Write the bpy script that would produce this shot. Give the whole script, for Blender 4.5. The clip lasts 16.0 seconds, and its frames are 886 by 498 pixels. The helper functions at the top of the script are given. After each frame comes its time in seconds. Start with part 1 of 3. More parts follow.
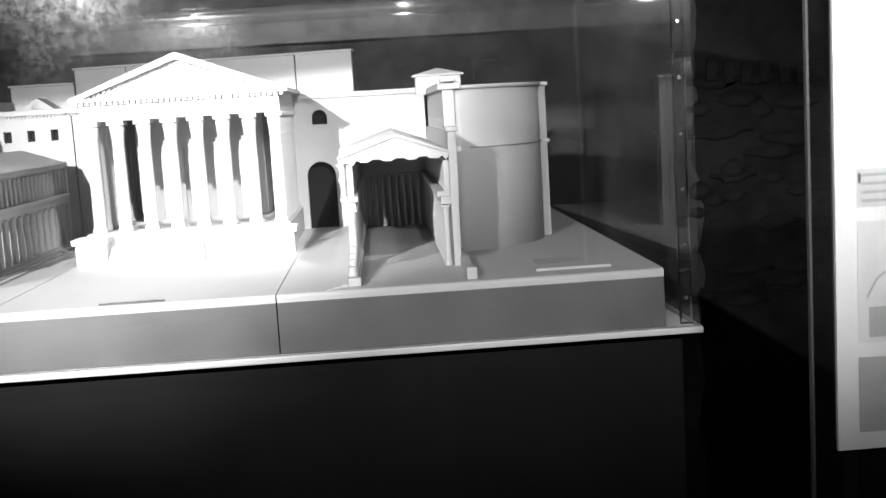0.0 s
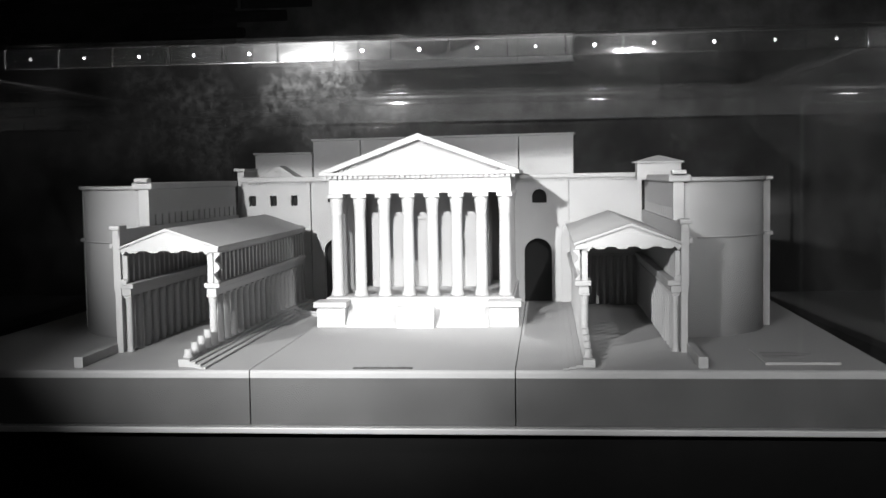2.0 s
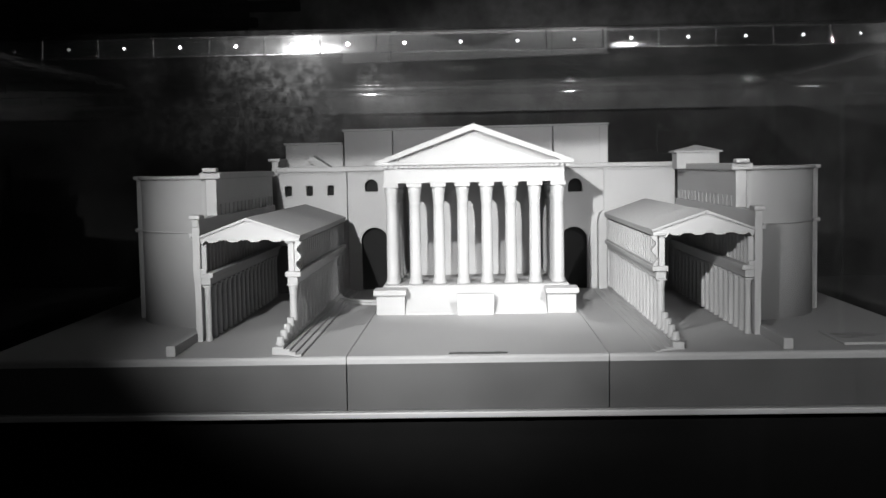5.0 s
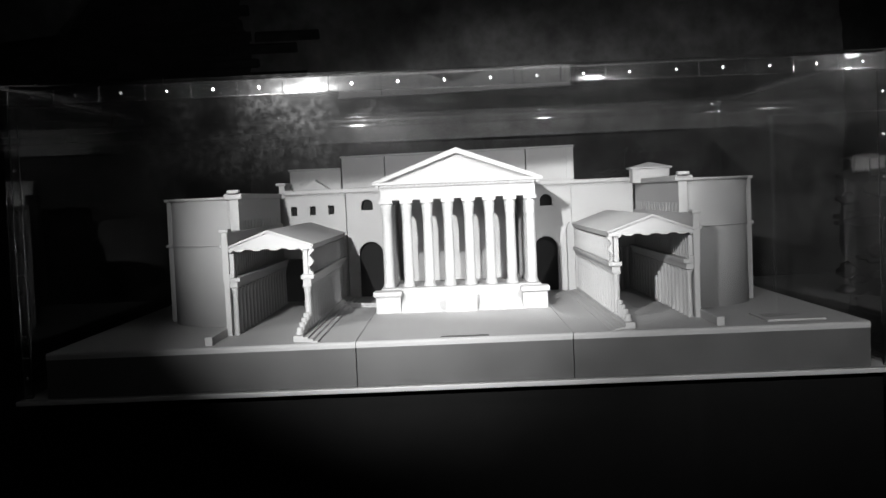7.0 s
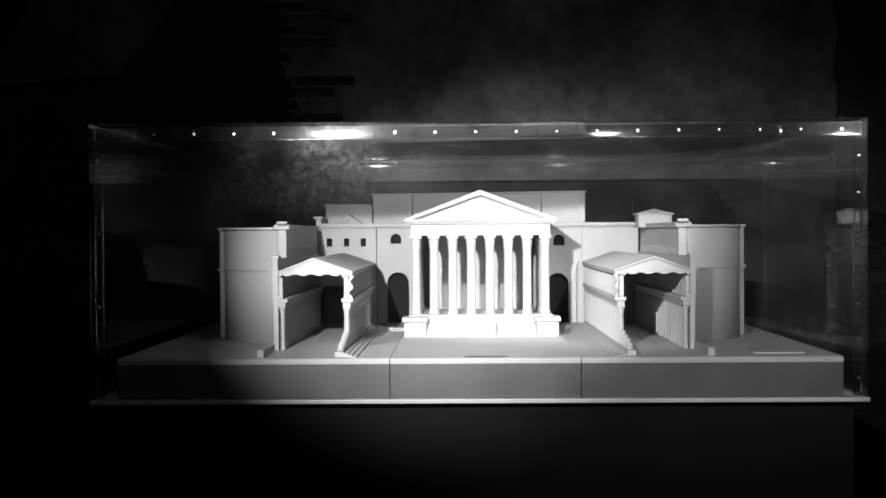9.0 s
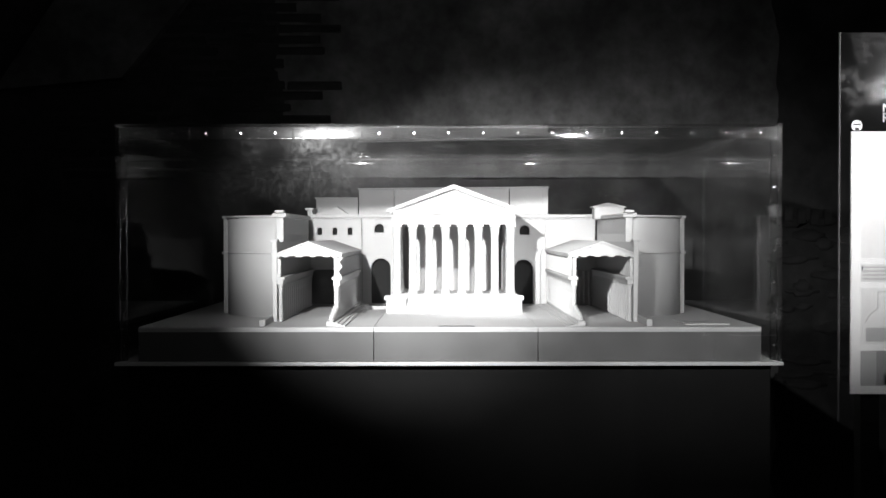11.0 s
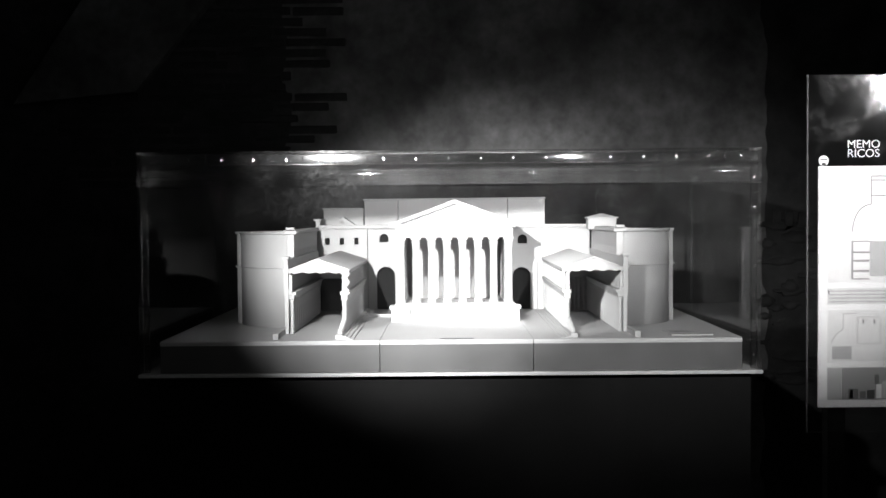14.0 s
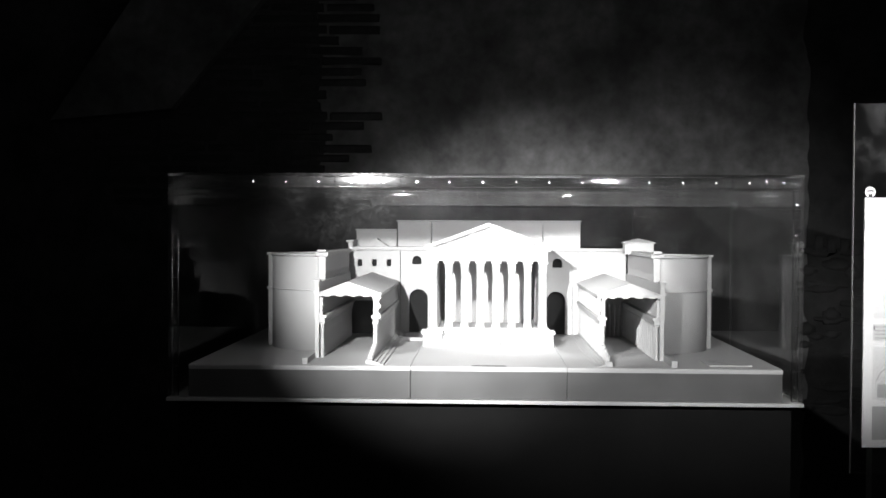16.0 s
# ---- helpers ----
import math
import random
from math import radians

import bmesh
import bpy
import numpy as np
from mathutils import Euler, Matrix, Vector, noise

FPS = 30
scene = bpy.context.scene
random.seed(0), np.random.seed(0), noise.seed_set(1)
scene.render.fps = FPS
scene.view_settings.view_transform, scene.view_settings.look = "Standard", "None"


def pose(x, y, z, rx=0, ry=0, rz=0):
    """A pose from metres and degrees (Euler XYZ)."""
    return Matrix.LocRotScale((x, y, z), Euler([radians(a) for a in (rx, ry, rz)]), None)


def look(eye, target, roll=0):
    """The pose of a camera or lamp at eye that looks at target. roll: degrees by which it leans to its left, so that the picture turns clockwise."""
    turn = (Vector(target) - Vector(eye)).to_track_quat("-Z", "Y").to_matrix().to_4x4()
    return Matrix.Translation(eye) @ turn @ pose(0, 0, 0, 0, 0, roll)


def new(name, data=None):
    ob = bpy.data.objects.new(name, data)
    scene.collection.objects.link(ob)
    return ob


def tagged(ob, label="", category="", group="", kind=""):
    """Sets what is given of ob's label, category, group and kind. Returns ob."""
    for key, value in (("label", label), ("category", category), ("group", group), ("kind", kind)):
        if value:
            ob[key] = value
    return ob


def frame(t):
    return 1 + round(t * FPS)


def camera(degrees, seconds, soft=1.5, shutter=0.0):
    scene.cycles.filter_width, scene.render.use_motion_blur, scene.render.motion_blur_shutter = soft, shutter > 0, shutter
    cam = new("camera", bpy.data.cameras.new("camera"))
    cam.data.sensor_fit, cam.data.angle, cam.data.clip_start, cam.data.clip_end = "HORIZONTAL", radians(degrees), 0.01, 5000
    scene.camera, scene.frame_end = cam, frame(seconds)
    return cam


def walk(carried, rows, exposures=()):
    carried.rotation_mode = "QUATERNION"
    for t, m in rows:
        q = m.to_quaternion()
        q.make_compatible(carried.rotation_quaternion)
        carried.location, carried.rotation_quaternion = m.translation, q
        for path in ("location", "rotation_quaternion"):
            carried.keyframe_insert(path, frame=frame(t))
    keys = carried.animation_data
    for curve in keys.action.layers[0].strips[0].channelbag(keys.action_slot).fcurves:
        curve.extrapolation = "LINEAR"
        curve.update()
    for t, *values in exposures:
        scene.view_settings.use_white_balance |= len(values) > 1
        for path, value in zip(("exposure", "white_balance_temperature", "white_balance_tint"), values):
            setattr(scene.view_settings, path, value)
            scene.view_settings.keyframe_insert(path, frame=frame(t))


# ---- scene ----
cam = camera(44.0, 16.0)
PATH = [
    (0, (0.392, -1.654, 1.363), (0.495, 0.328, 1.111), -3.5),
    (0.5, (0.405, -1.698, 1.386), (0.387, 0.289, 1.158), -0.7),
    (1, (0.395, -1.68, 1.398), (0.23, 0.305, 1.222), 0.0),
    (1.5, (0.335, -1.717, 1.408), (0.129, 0.267, 1.26), -0.3),
    (2, (0.273, -1.76, 1.416), (0.084, 0.227, 1.283), -0.9),
    (2.5, (0.222, -1.77, 1.418), (0.026, 0.213, 1.256), -1.6),
    (3, (0.152, -1.729, 1.409), (-0.002, 0.262, 1.299), -2.1),
    (3.5, (0.076, -1.732, 1.419), (-0.021, 0.263, 1.316), -1.2),
    (4, (0.009, -1.752, 1.427), (-0.057, 0.241, 1.276), -1.1),
    (6.3, (-0.006, -2.013, 1.397), (-0.043, -0.018, 1.256), -0.7),
    (6.5, (-0.001, -2.064, 1.396), (-0.015, -0.066, 1.308), -1.0),
    (7, (-0.009, -2.202, 1.387), (-0.033, -0.204, 1.29), -2.4),
    (7.5, (0.016, -2.254, 1.391), (-0.033, -0.255, 1.342), -1.0),
    (8, (0.031, -2.301, 1.394), (-0.058, -0.303, 1.352), 0.2),
    (8.5, (-0.011, -2.396, 1.391), (-0.031, -0.397, 1.363), -0.6),
    (9, (-0.053, -2.514, 1.387), (-0.087, -0.515, 1.358), -0.4),
    (11.3, (-0.029, -2.976, 1.347), (-0.026, -0.976, 1.32), -0.1),
    (11.5, (-0.025, -3.002, 1.351), (-0.022, -1.004, 1.262), -0.3),
    (12, (-0.005, -3.044, 1.348), (-0.003, -1.045, 1.307), -1.6),
    (12.5, (-0.034, -3.096, 1.358), (-0.071, -1.097, 1.297), -0.7),
    (13, (-0.046, -3.141, 1.364), (-0.082, -1.144, 1.26), -0.2),
    (13.5, (-0.031, -3.141, 1.43), (-0.073, -1.148, 1.264), -0.2),
    (14, (-0.021, -3.128, 1.463), (-0.031, -1.129, 1.397), -0.5),
    (14.5, (-0.015, -3.117, 1.475), (-0.067, -1.12, 1.378), 0.2),
    (15, (-0.015, -3.109, 1.472), (-0.09, -1.116, 1.328), -0.2),
    (15.5, (-0.02, -3.097, 1.492), (-0.105, -1.099, 1.467), -1.2),
    (16, (-0.016, -3.074, 1.489), (-0.09, -1.076, 1.451), 0.3),
]
EXPOSURES = [(0, 1.13), (0.5, 1.03), (1.0, 0.65), (1.5, 0.31), (2.0, 0.17), (2.5, -0.02), (3.5, -0.15), (4.2, -0.22), (6.3, -0.05), (7.0, 0.03), (9.0, 0.25), (11.3, 0.8), (12.5, 0.9), (16.0, 0.98)]
walk(cam, [(t, look(eye, target, roll)) for t, eye, target, roll in PATH], EXPOSURES)

# ---- light ----
world = bpy.data.worlds.new("world")
scene.world = world
world.use_nodes = True
world.node_tree.nodes["Background"].inputs[0].default_value = (1, 1, 1, 1)
world.node_tree.nodes["Background"].inputs[1].default_value = 0.0001


def spot(name, eye, target, watts, degrees, blend, radius=0.022):
    data = bpy.data.lights.new(name, "SPOT")
    data.energy, data.spot_size, data.spot_blend, data.shadow_soft_size = watts, radians(degrees), blend, radius
    ob = new(name, data)
    ob.matrix_world = look(eye, target)
    return ob


TRACK_Y = -2.35
# eye, target, watts, degrees, blend: the main lamp, a weak one, two steep ones from the ceiling, and the panel's own
LAMPS = [((-0.60, TRACK_Y, 2.04), (-0.066, 0.50, 1.34), 790, 28, 1.0),
         ((0.58, TRACK_Y, 2.00), (0.84, 0.60, 1.22), 117, 32, 1.0),
         ((1.05, -1.50, 2.80), (0.14, 0.57, 1.28), 470, 17, 1.0),
         ((-1.20, -1.70, 3.05), (0.05, 0.38, 1.15), 265, 21, 1.0),
         ((1.64, TRACK_Y, 1.92), (1.00, -0.66, 1.50), 34, 34, 1.0)]
HALO = [((-0.60, TRACK_Y, 2.04), (0.46, 0.50, 1.27), 135, 36, 1.0)]  # the wide spill round the main lamp's beam
for eye, target, watts, degrees, blend in LAMPS + HALO:
    spot("spot_light", eye, target, watts, degrees, blend)


# ---- materials ----
def material(name, colour, rough=0.6, metal=0.0, grain=0.06, scale=60.0, bump=0.1, stain=0.08, stain_scale=5.0, spec=0.4):
    """A plain surface with fine grain, larger stains and a little relief."""
    m = bpy.data.materials.new(name)
    m.use_nodes = True
    nt = m.node_tree
    b = nt.nodes["Principled BSDF"]
    co = nt.nodes.new("ShaderNodeTexCoord")
    fine, large = nt.nodes.new("ShaderNodeTexNoise"), nt.nodes.new("ShaderNodeTexNoise")
    fine.inputs["Scale"].default_value, large.inputs["Scale"].default_value = scale, stain_scale
    fine.inputs["Detail"].default_value, large.inputs["Detail"].default_value = 4.0, 5.0
    nt.links.new(co.outputs["Object"], fine.inputs["Vector"])
    nt.links.new(co.outputs["Object"], large.inputs["Vector"])
    a = nt.nodes.new("ShaderNodeMapRange")
    a.inputs["To Min"].default_value, a.inputs["To Max"].default_value = 1 - grain, 1 + grain
    nt.links.new(fine.outputs["Fac"], a.inputs["Value"])
    c = nt.nodes.new("ShaderNodeMapRange")
    c.inputs["From Min"].default_value, c.inputs["From Max"].default_value = 0.3, 0.7
    c.inputs["To Min"].default_value, c.inputs["To Max"].default_value = 1 - stain, 1 + stain
    nt.links.new(large.outputs["Fac"], c.inputs["Value"])
    mul = nt.nodes.new("ShaderNodeMath")
    mul.operation = "MULTIPLY"
    nt.links.new(a.outputs["Result"], mul.inputs[0])
    nt.links.new(c.outputs["Result"], mul.inputs[1])
    vm = nt.nodes.new("ShaderNodeVectorMath")
    vm.operation = "SCALE"
    vm.inputs[0].default_value = (colour, colour, colour) if isinstance(colour, float) else colour
    nt.links.new(mul.outputs["Value"], vm.inputs["Scale"])
    nt.links.new(vm.outputs["Vector"], b.inputs["Base Color"])
    b.inputs["Roughness"].default_value, b.inputs["Metallic"].default_value = rough, metal
    b.inputs["Specular IOR Level"].default_value = spec
    if bump:
        bp = nt.nodes.new("ShaderNodeBump")
        bp.inputs["Strength"].default_value, bp.inputs["Distance"].default_value = bump, 0.002
        nt.links.new(fine.outputs["Fac"], bp.inputs["Height"])
        nt.links.new(bp.outputs["Normal"], b.inputs["Normal"])
    return m


def clear(name, rough=0.0, tint=0.97):
    m = bpy.data.materials.new(name)
    m.use_nodes = True
    b = m.node_tree.nodes["Principled BSDF"]
    b.inputs["Base Color"].default_value = (tint, tint, tint, 1)
    b.inputs["Transmission Weight"].default_value, b.inputs["Roughness"].default_value, b.inputs["IOR"].default_value = 1.0, rough, 1.49
    return m


WHITE = material("white_model_plaster", 0.36, 0.65, grain=0.05, scale=120, bump=0.12, stain=0.06)
SCORED = material("scored_model_plaster", 0.36, 0.65, grain=0.05, scale=120, bump=0.0, stain=0.07)
courses, courses_co, courses_bump = (SCORED.node_tree.nodes.new(k) for k in ("ShaderNodeTexWave", "ShaderNodeTexCoord", "ShaderNodeBump"))
courses.bands_direction = "Z"
courses.inputs["Scale"].default_value, courses.inputs["Distortion"].default_value, courses.inputs["Detail Scale"].default_value = 75.0, 2.5, 30.0
courses_bump.inputs["Strength"].default_value, courses_bump.inputs["Distance"].default_value = 0.14, 0.0008
SCORED.node_tree.links.new(courses_co.outputs["Object"], courses.inputs["Vector"])
SCORED.node_tree.links.new(courses.outputs["Fac"], courses_bump.inputs["Height"])
SCORED.node_tree.links.new(courses_bump.outputs["Normal"], SCORED.node_tree.nodes["Principled BSDF"].inputs["Normal"])
BASE = material("grey_painted_fascia", 0.072, 0.55, grain=0.08, scale=60, bump=0.06, stain=0.22, stain_scale=7)
GROUND = material("model_ground", 0.34, 0.6, grain=0.05, scale=150, bump=0.1, stain=0.07)
ROOF = material("model_roof", 0.34, 0.65, grain=0.06, scale=140, bump=0.12, stain=0.06)
# near-black colour that stands in for deep shade inside openings
SHADE = material("opening_shade", 0.003, 0.9, bump=0)
BLACK = material("black_lacquered_board", 0.003, 0.6, grain=0.2, scale=40, bump=0.02, stain=0.3, spec=0.1)
SMUDGED = material("smudged_black_board", 0.006, 0.35, grain=0.5, scale=9, bump=0.02, stain=0.9, stain_scale=14, spec=0.3)
INK = material("grey_print_and_slot_shade", 0.12, 0.6, bump=0)
INK_DARK = material("dark_print", 0.05, 0.6, bump=0)
INK_PALE = material("mid_grey_print", 0.28, 0.6, bump=0)
TINT = material("faint_tint", 0.70, 0.6, bump=0)
TINT_DARK = material("pale_tint", 0.60, 0.6, bump=0)
TINT_GREY = material("grey_tint", 0.42, 0.6, bump=0)
LEDGE = material("white_edge_board", 0.35, 0.4, grain=0.03, bump=0.02, stain=0.1)
PAPER = material("white_printed_board", 0.82, 0.5, grain=0.02, scale=30, bump=0, stain=0.03)
METAL = material("brushed_steel", 0.7, 0.25, metal=1.0, bump=0)
PLASTER = material("dark_wall_plaster", 0.062, 0.9, grain=0.6, scale=22, bump=1.0, stain=0.5, stain_scale=4.5)
# brick, rubble and mortar carry the wall's falling off into darkness in their colour
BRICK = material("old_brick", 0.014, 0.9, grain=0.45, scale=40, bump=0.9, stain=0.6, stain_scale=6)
RUBBLE = material("unlit_rubble", 0.010, 0.9, grain=0.5, scale=30, bump=0.9, stain=0.7, stain_scale=9)
MORTAR = material("unlit_mortar", 0.018, 0.9, grain=0.6, scale=26, bump=1.0, stain=0.6, stain_scale=5)
FLOOR = material("dark_floor", 0.04, 0.5, grain=0.2, scale=12, bump=0.1, stain=0.3, stain_scale=1.5)
CEILING = material("dark_ceiling", 0.05, 0.9, grain=0.2, scale=8, bump=0.1, stain=0.2)
LENS = material("glowing_lens", 0.8, 0.3, bump=0)
LENS.node_tree.nodes["Principled BSDF"].inputs["Emission Color"].default_value = (1, 1, 1, 1)
LENS.node_tree.nodes["Principled BSDF"].inputs["Emission Strength"].default_value = 18


def acrylic(name, amount, dust):
    """A clear sheet: light passes straight through, less at a glancing angle, and a thin wiped film scatters a little of it."""
    m = bpy.data.materials.new(name)
    m.use_nodes = True
    nt = m.node_tree
    nt.nodes.remove(nt.nodes["Principled BSDF"])

    def math_node(kind, a, b):
        n = nt.nodes.new("ShaderNodeMath")
        n.operation = kind
        for k, v in enumerate((a, b)):
            if isinstance(v, float):
                n.inputs[k].default_value = v
            else:
                nt.links.new(v, n.inputs[k])
        return n.outputs[0]

    facing = nt.nodes.new("ShaderNodeLayerWeight")
    facing.inputs["Blend"].default_value = 0.5
    gloss = math_node("ADD", math_node("MULTIPLY", math_node("POWER", facing.outputs["Facing"], 5.0), 0.96), 0.04)
    through_it, mirror, film = nt.nodes.new("ShaderNodeBsdfTransparent"), nt.nodes.new("ShaderNodeBsdfGlossy"), nt.nodes.new("ShaderNodeBsdfGlossy")
    through_it.inputs["Color"].default_value = (0.985, 0.985, 0.985, 1)
    mirror.inputs["Roughness"].default_value, film.inputs["Roughness"].default_value = 0.0, 0.145
    co, fine, wide = nt.nodes.new("ShaderNodeTexCoord"), nt.nodes.new("ShaderNodeTexNoise"), nt.nodes.new("ShaderNodeTexNoise")
    fine.inputs["Scale"].default_value, fine.inputs["Detail"].default_value, fine.inputs["Roughness"].default_value = 70.0, 8.0, 0.75
    wide.inputs["Scale"].default_value, wide.inputs["Detail"].default_value = 7.0, 4.0
    moved = nt.nodes.new("ShaderNodeVectorMath")
    moved.inputs[1].default_value = (-0.27, 0, 0)
    nt.links.new(co.outputs["Object"], moved.inputs[0])
    nt.links.new(co.outputs["Object"], fine.inputs["Vector"])
    nt.links.new(moved.outputs["Vector"], wide.inputs["Vector"])
    spread = []
    for n, lo, hi, top in ((fine, 0.45, 0.75, amount), (wide, 0.42, 0.62, 1.0)):
        r = nt.nodes.new("ShaderNodeMapRange")
        r.inputs["From Min"].default_value, r.inputs["From Max"].default_value, r.inputs["To Max"].default_value = lo, hi, top
        nt.links.new(n.outputs["Fac"], r.inputs["Value"])
        spread.append(r.outputs["Result"])
    sheet_mix, film_mix = nt.nodes.new("ShaderNodeMixShader"), nt.nodes.new("ShaderNodeMixShader")
    nt.links.new(gloss, sheet_mix.inputs[0])
    nt.links.new(through_it.outputs[0], sheet_mix.inputs[1])
    nt.links.new(mirror.outputs[0], sheet_mix.inputs[2])
    nt.links.new(math_node("ADD", math_node("MULTIPLY", spread[0], spread[1]), 0.0015), film_mix.inputs[0])
    nt.links.new(sheet_mix.outputs[0], film_mix.inputs[1])
    nt.links.new(film.outputs[0], film_mix.inputs[2])
    dusty, dust_mix = nt.nodes.new("ShaderNodeBsdfDiffuse"), nt.nodes.new("ShaderNodeMixShader")
    dusty.inputs["Color"].default_value = (0.6, 0.6, 0.6, 1)
    nt.links.new(math_node("MULTIPLY", math_node("ADD", spread[1], 0.3), dust), dust_mix.inputs[0])
    nt.links.new(film_mix.outputs[0], dust_mix.inputs[1])
    nt.links.new(dusty.outputs[0], dust_mix.inputs[2])
    nt.links.new(dust_mix.outputs[0], nt.nodes["Material Output"].inputs["Surface"])
    return m


GLASS = acrylic("clear_acrylic", 0.015, 0.001)
SMEARED = acrylic("smeared_acrylic", 0.10, 0.004)
DUSTY = acrylic("dusty_acrylic", 0.03, 0.018)
STRIP = clear("polished_acrylic_edge", 0.055, 0.93)
POLISHED = clear("clear_acrylic_strip", 0.03, 0.93)


# ---- mesh helpers ----
def box(bm, x0, x1, y0, y1, z0, z1, bevel=0.0):
    m = Matrix.Translation(((x0 + x1) / 2, (y0 + y1) / 2, (z0 + z1) / 2)) @ Matrix.Diagonal((abs(x1 - x0), abs(y1 - y0), abs(z1 - z0), 1))
    made = bmesh.ops.create_cube(bm, size=1, matrix=m)
    if bevel:
        edges = list({e for v in made["verts"] for e in v.link_edges})
        bmesh.ops.bevel(bm, geom=edges, offset=bevel, segments=2, affect="EDGES", profile=0.5)
    return bm


def boxed(*spec, bevel=0.0):
    return box(bmesh.new(), *spec, bevel=bevel)


def prism(bm, outline, axis, a, b):
    """A closed outline, in the two axes left over, drawn out along an axis from a to b."""
    def put(p, q, w):
        return {"x": (w, p, q), "y": (p, w, q), "z": (p, q, w)}[axis]
    lo = [bm.verts.new(put(p, q, a)) for p, q in outline]
    hi = [bm.verts.new(put(p, q, b)) for p, q in outline]
    n = len(outline)
    bm.faces.new(lo)
    bm.faces.new(hi[::-1])
    for k in range(n):
        bm.faces.new((lo[k], hi[k], hi[(k + 1) % n], lo[(k + 1) % n]))
    bmesh.ops.recalc_face_normals(bm, faces=bm.faces)
    return bm


def lathe(bm, profile, x, y, segs=20):
    rings = []
    for r, z in profile:
        rings.append([bm.verts.new((x + r * math.cos(2 * math.pi * k / segs), y + r * math.sin(2 * math.pi * k / segs), z)) for k in range(segs)])
    for lo, hi in zip(rings, rings[1:]):
        for k in range(segs):
            f = bm.faces.new((lo[k], lo[(k + 1) % segs], hi[(k + 1) % segs], hi[k]))
            f.smooth = True
    bm.faces.new(rings[0][::-1])
    bm.faces.new(rings[-1])
    return bm


def arc_wall(bm, cx, cy, r0, r1, a0, a1, z0, z1, sx=1.0, segs=40):
    """An upright curved wall between two radii, from angle a0 to a1 in degrees."""
    rows = []
    for k in range(segs + 1):
        a = radians(a0 + (a1 - a0) * k / segs)
        rows.append([bm.verts.new((sx * (cx + r * math.cos(a)), cy + r * math.sin(a), z)) for r, z in ((r0, z0), (r1, z0), (r1, z1), (r0, z1))])
    for p, q in zip(rows, rows[1:]):
        for k in range(4):
            f = bm.faces.new((p[k], p[(k + 1) % 4], q[(k + 1) % 4], q[k]))
            f.smooth = k % 2 == 1
    bm.faces.new(rows[0])
    bm.faces.new(rows[-1][::-1])
    bmesh.ops.recalc_face_normals(bm, faces=bm.faces)
    return bm


def mesh_of(name, bm, mat):
    me = bpy.data.meshes.new(name)
    bm.to_mesh(me)
    bm.free()
    me.materials.append(mat)
    return me


def part(name, bm, mat, parent=None, label=""):
    ob = new(name, mesh_of(name, bm, mat))
    if parent:
        ob.parent = parent
    if label:
        ob["label"] = label
    return ob


def thing(name, label, category, group="", kind=""):
    return tagged(new(name), label, category, group, kind)


def structure(name, bm, mat, label, category="wall"):
    return tagged(part(name, bm, mat), label, category, kind="structure")


WALL_Y = 1.70
structure("floor", boxed(-4.0, 4.5, -6.0, WALL_Y, -0.1, 0.0), FLOOR, "dark grey smooth museum floor", "floor")
structure("ceiling", boxed(-4.0, 4.5, -6.0, WALL_Y, 3.4, 3.5), CEILING, "dark unlit ceiling above the exhibits", "ceiling")
structure("wall_north", boxed(-4.1, 4.6, WALL_Y, WALL_Y + 0.3, -0.1, 3.5), PLASTER, "dark rough plastered wall behind the display case")
structure("wall_south", boxed(-4.1, 4.6, -6.2, -6.0, -0.1, 3.5), PLASTER, "dark plastered wall across the room")
structure("wall_west", boxed(-4.2, -4.0, -6.0, WALL_Y, -0.1, 3.5), PLASTER, "dark plastered side wall")
structure("wall_east", boxed(4.5, 4.7, -6.0, WALL_Y, -0.1, 3.5), PLASTER, "dark plastered side wall near the panel")

# ---- plinth and display case ----
CX0, CX1, CY0, CY1, CZ0, CZ1 = -0.906, 0.868, -0.014, 1.21, 1.008, 1.642
BX1 = 0.828  # the far end of the side pane beside the panel, which runs in a little
plinth = thing("plinth", "black lacquered plinth carrying the display case", "plinth")
part("plinth_body", boxed(CX0 + 0.02, CX1 - 0.02, CY0 + 0.03, CY1 - 0.02, 0.0, 0.997, bevel=0.003), BLACK, plinth)
# pale colour stands in for light caught along the case's lower acrylic edge
part("top_board", boxed(CX0 - 0.004, CX1 + 0.004, CY0 - 0.003, CY1 + 0.004, 0.9975, 1.0075, bevel=0.002), LEDGE, plinth, "thin edge board under the case, painted pale as caught light")

case = thing("display_case", "clear acrylic display case with screwed edge strips over a model", "display case")
T = 0.008
for name, spec in (("front_pane", (CX0, CX1, CY0, CY0 + T, CZ0, CZ1 - T - 0.0005)), ("back_pane", (CX0, BX1, CY1 - T, CY1, CZ0, CZ1 - T - 0.0005)),
                   ("side_pane", (CX0, CX0 + T, CY0 + T + 0.0005, CY1 - T - 0.0005, CZ0, CZ1 - T - 0.0005)),
                   ):
    part(name, boxed(*spec), GLASS, case, "clear acrylic sheet")
y0, y1 = CY0 + T + 0.0005, CY1 - T - 0.0005
bm = prism(bmesh.new(), [(CX1 - T, y0), (CX1, y0), (BX1, y1), (BX1 - T, y1)], "z", CZ0, CZ1 - T - 0.0005)
part("side_pane", bm, DUSTY, case, "clear dusty acrylic sheet")


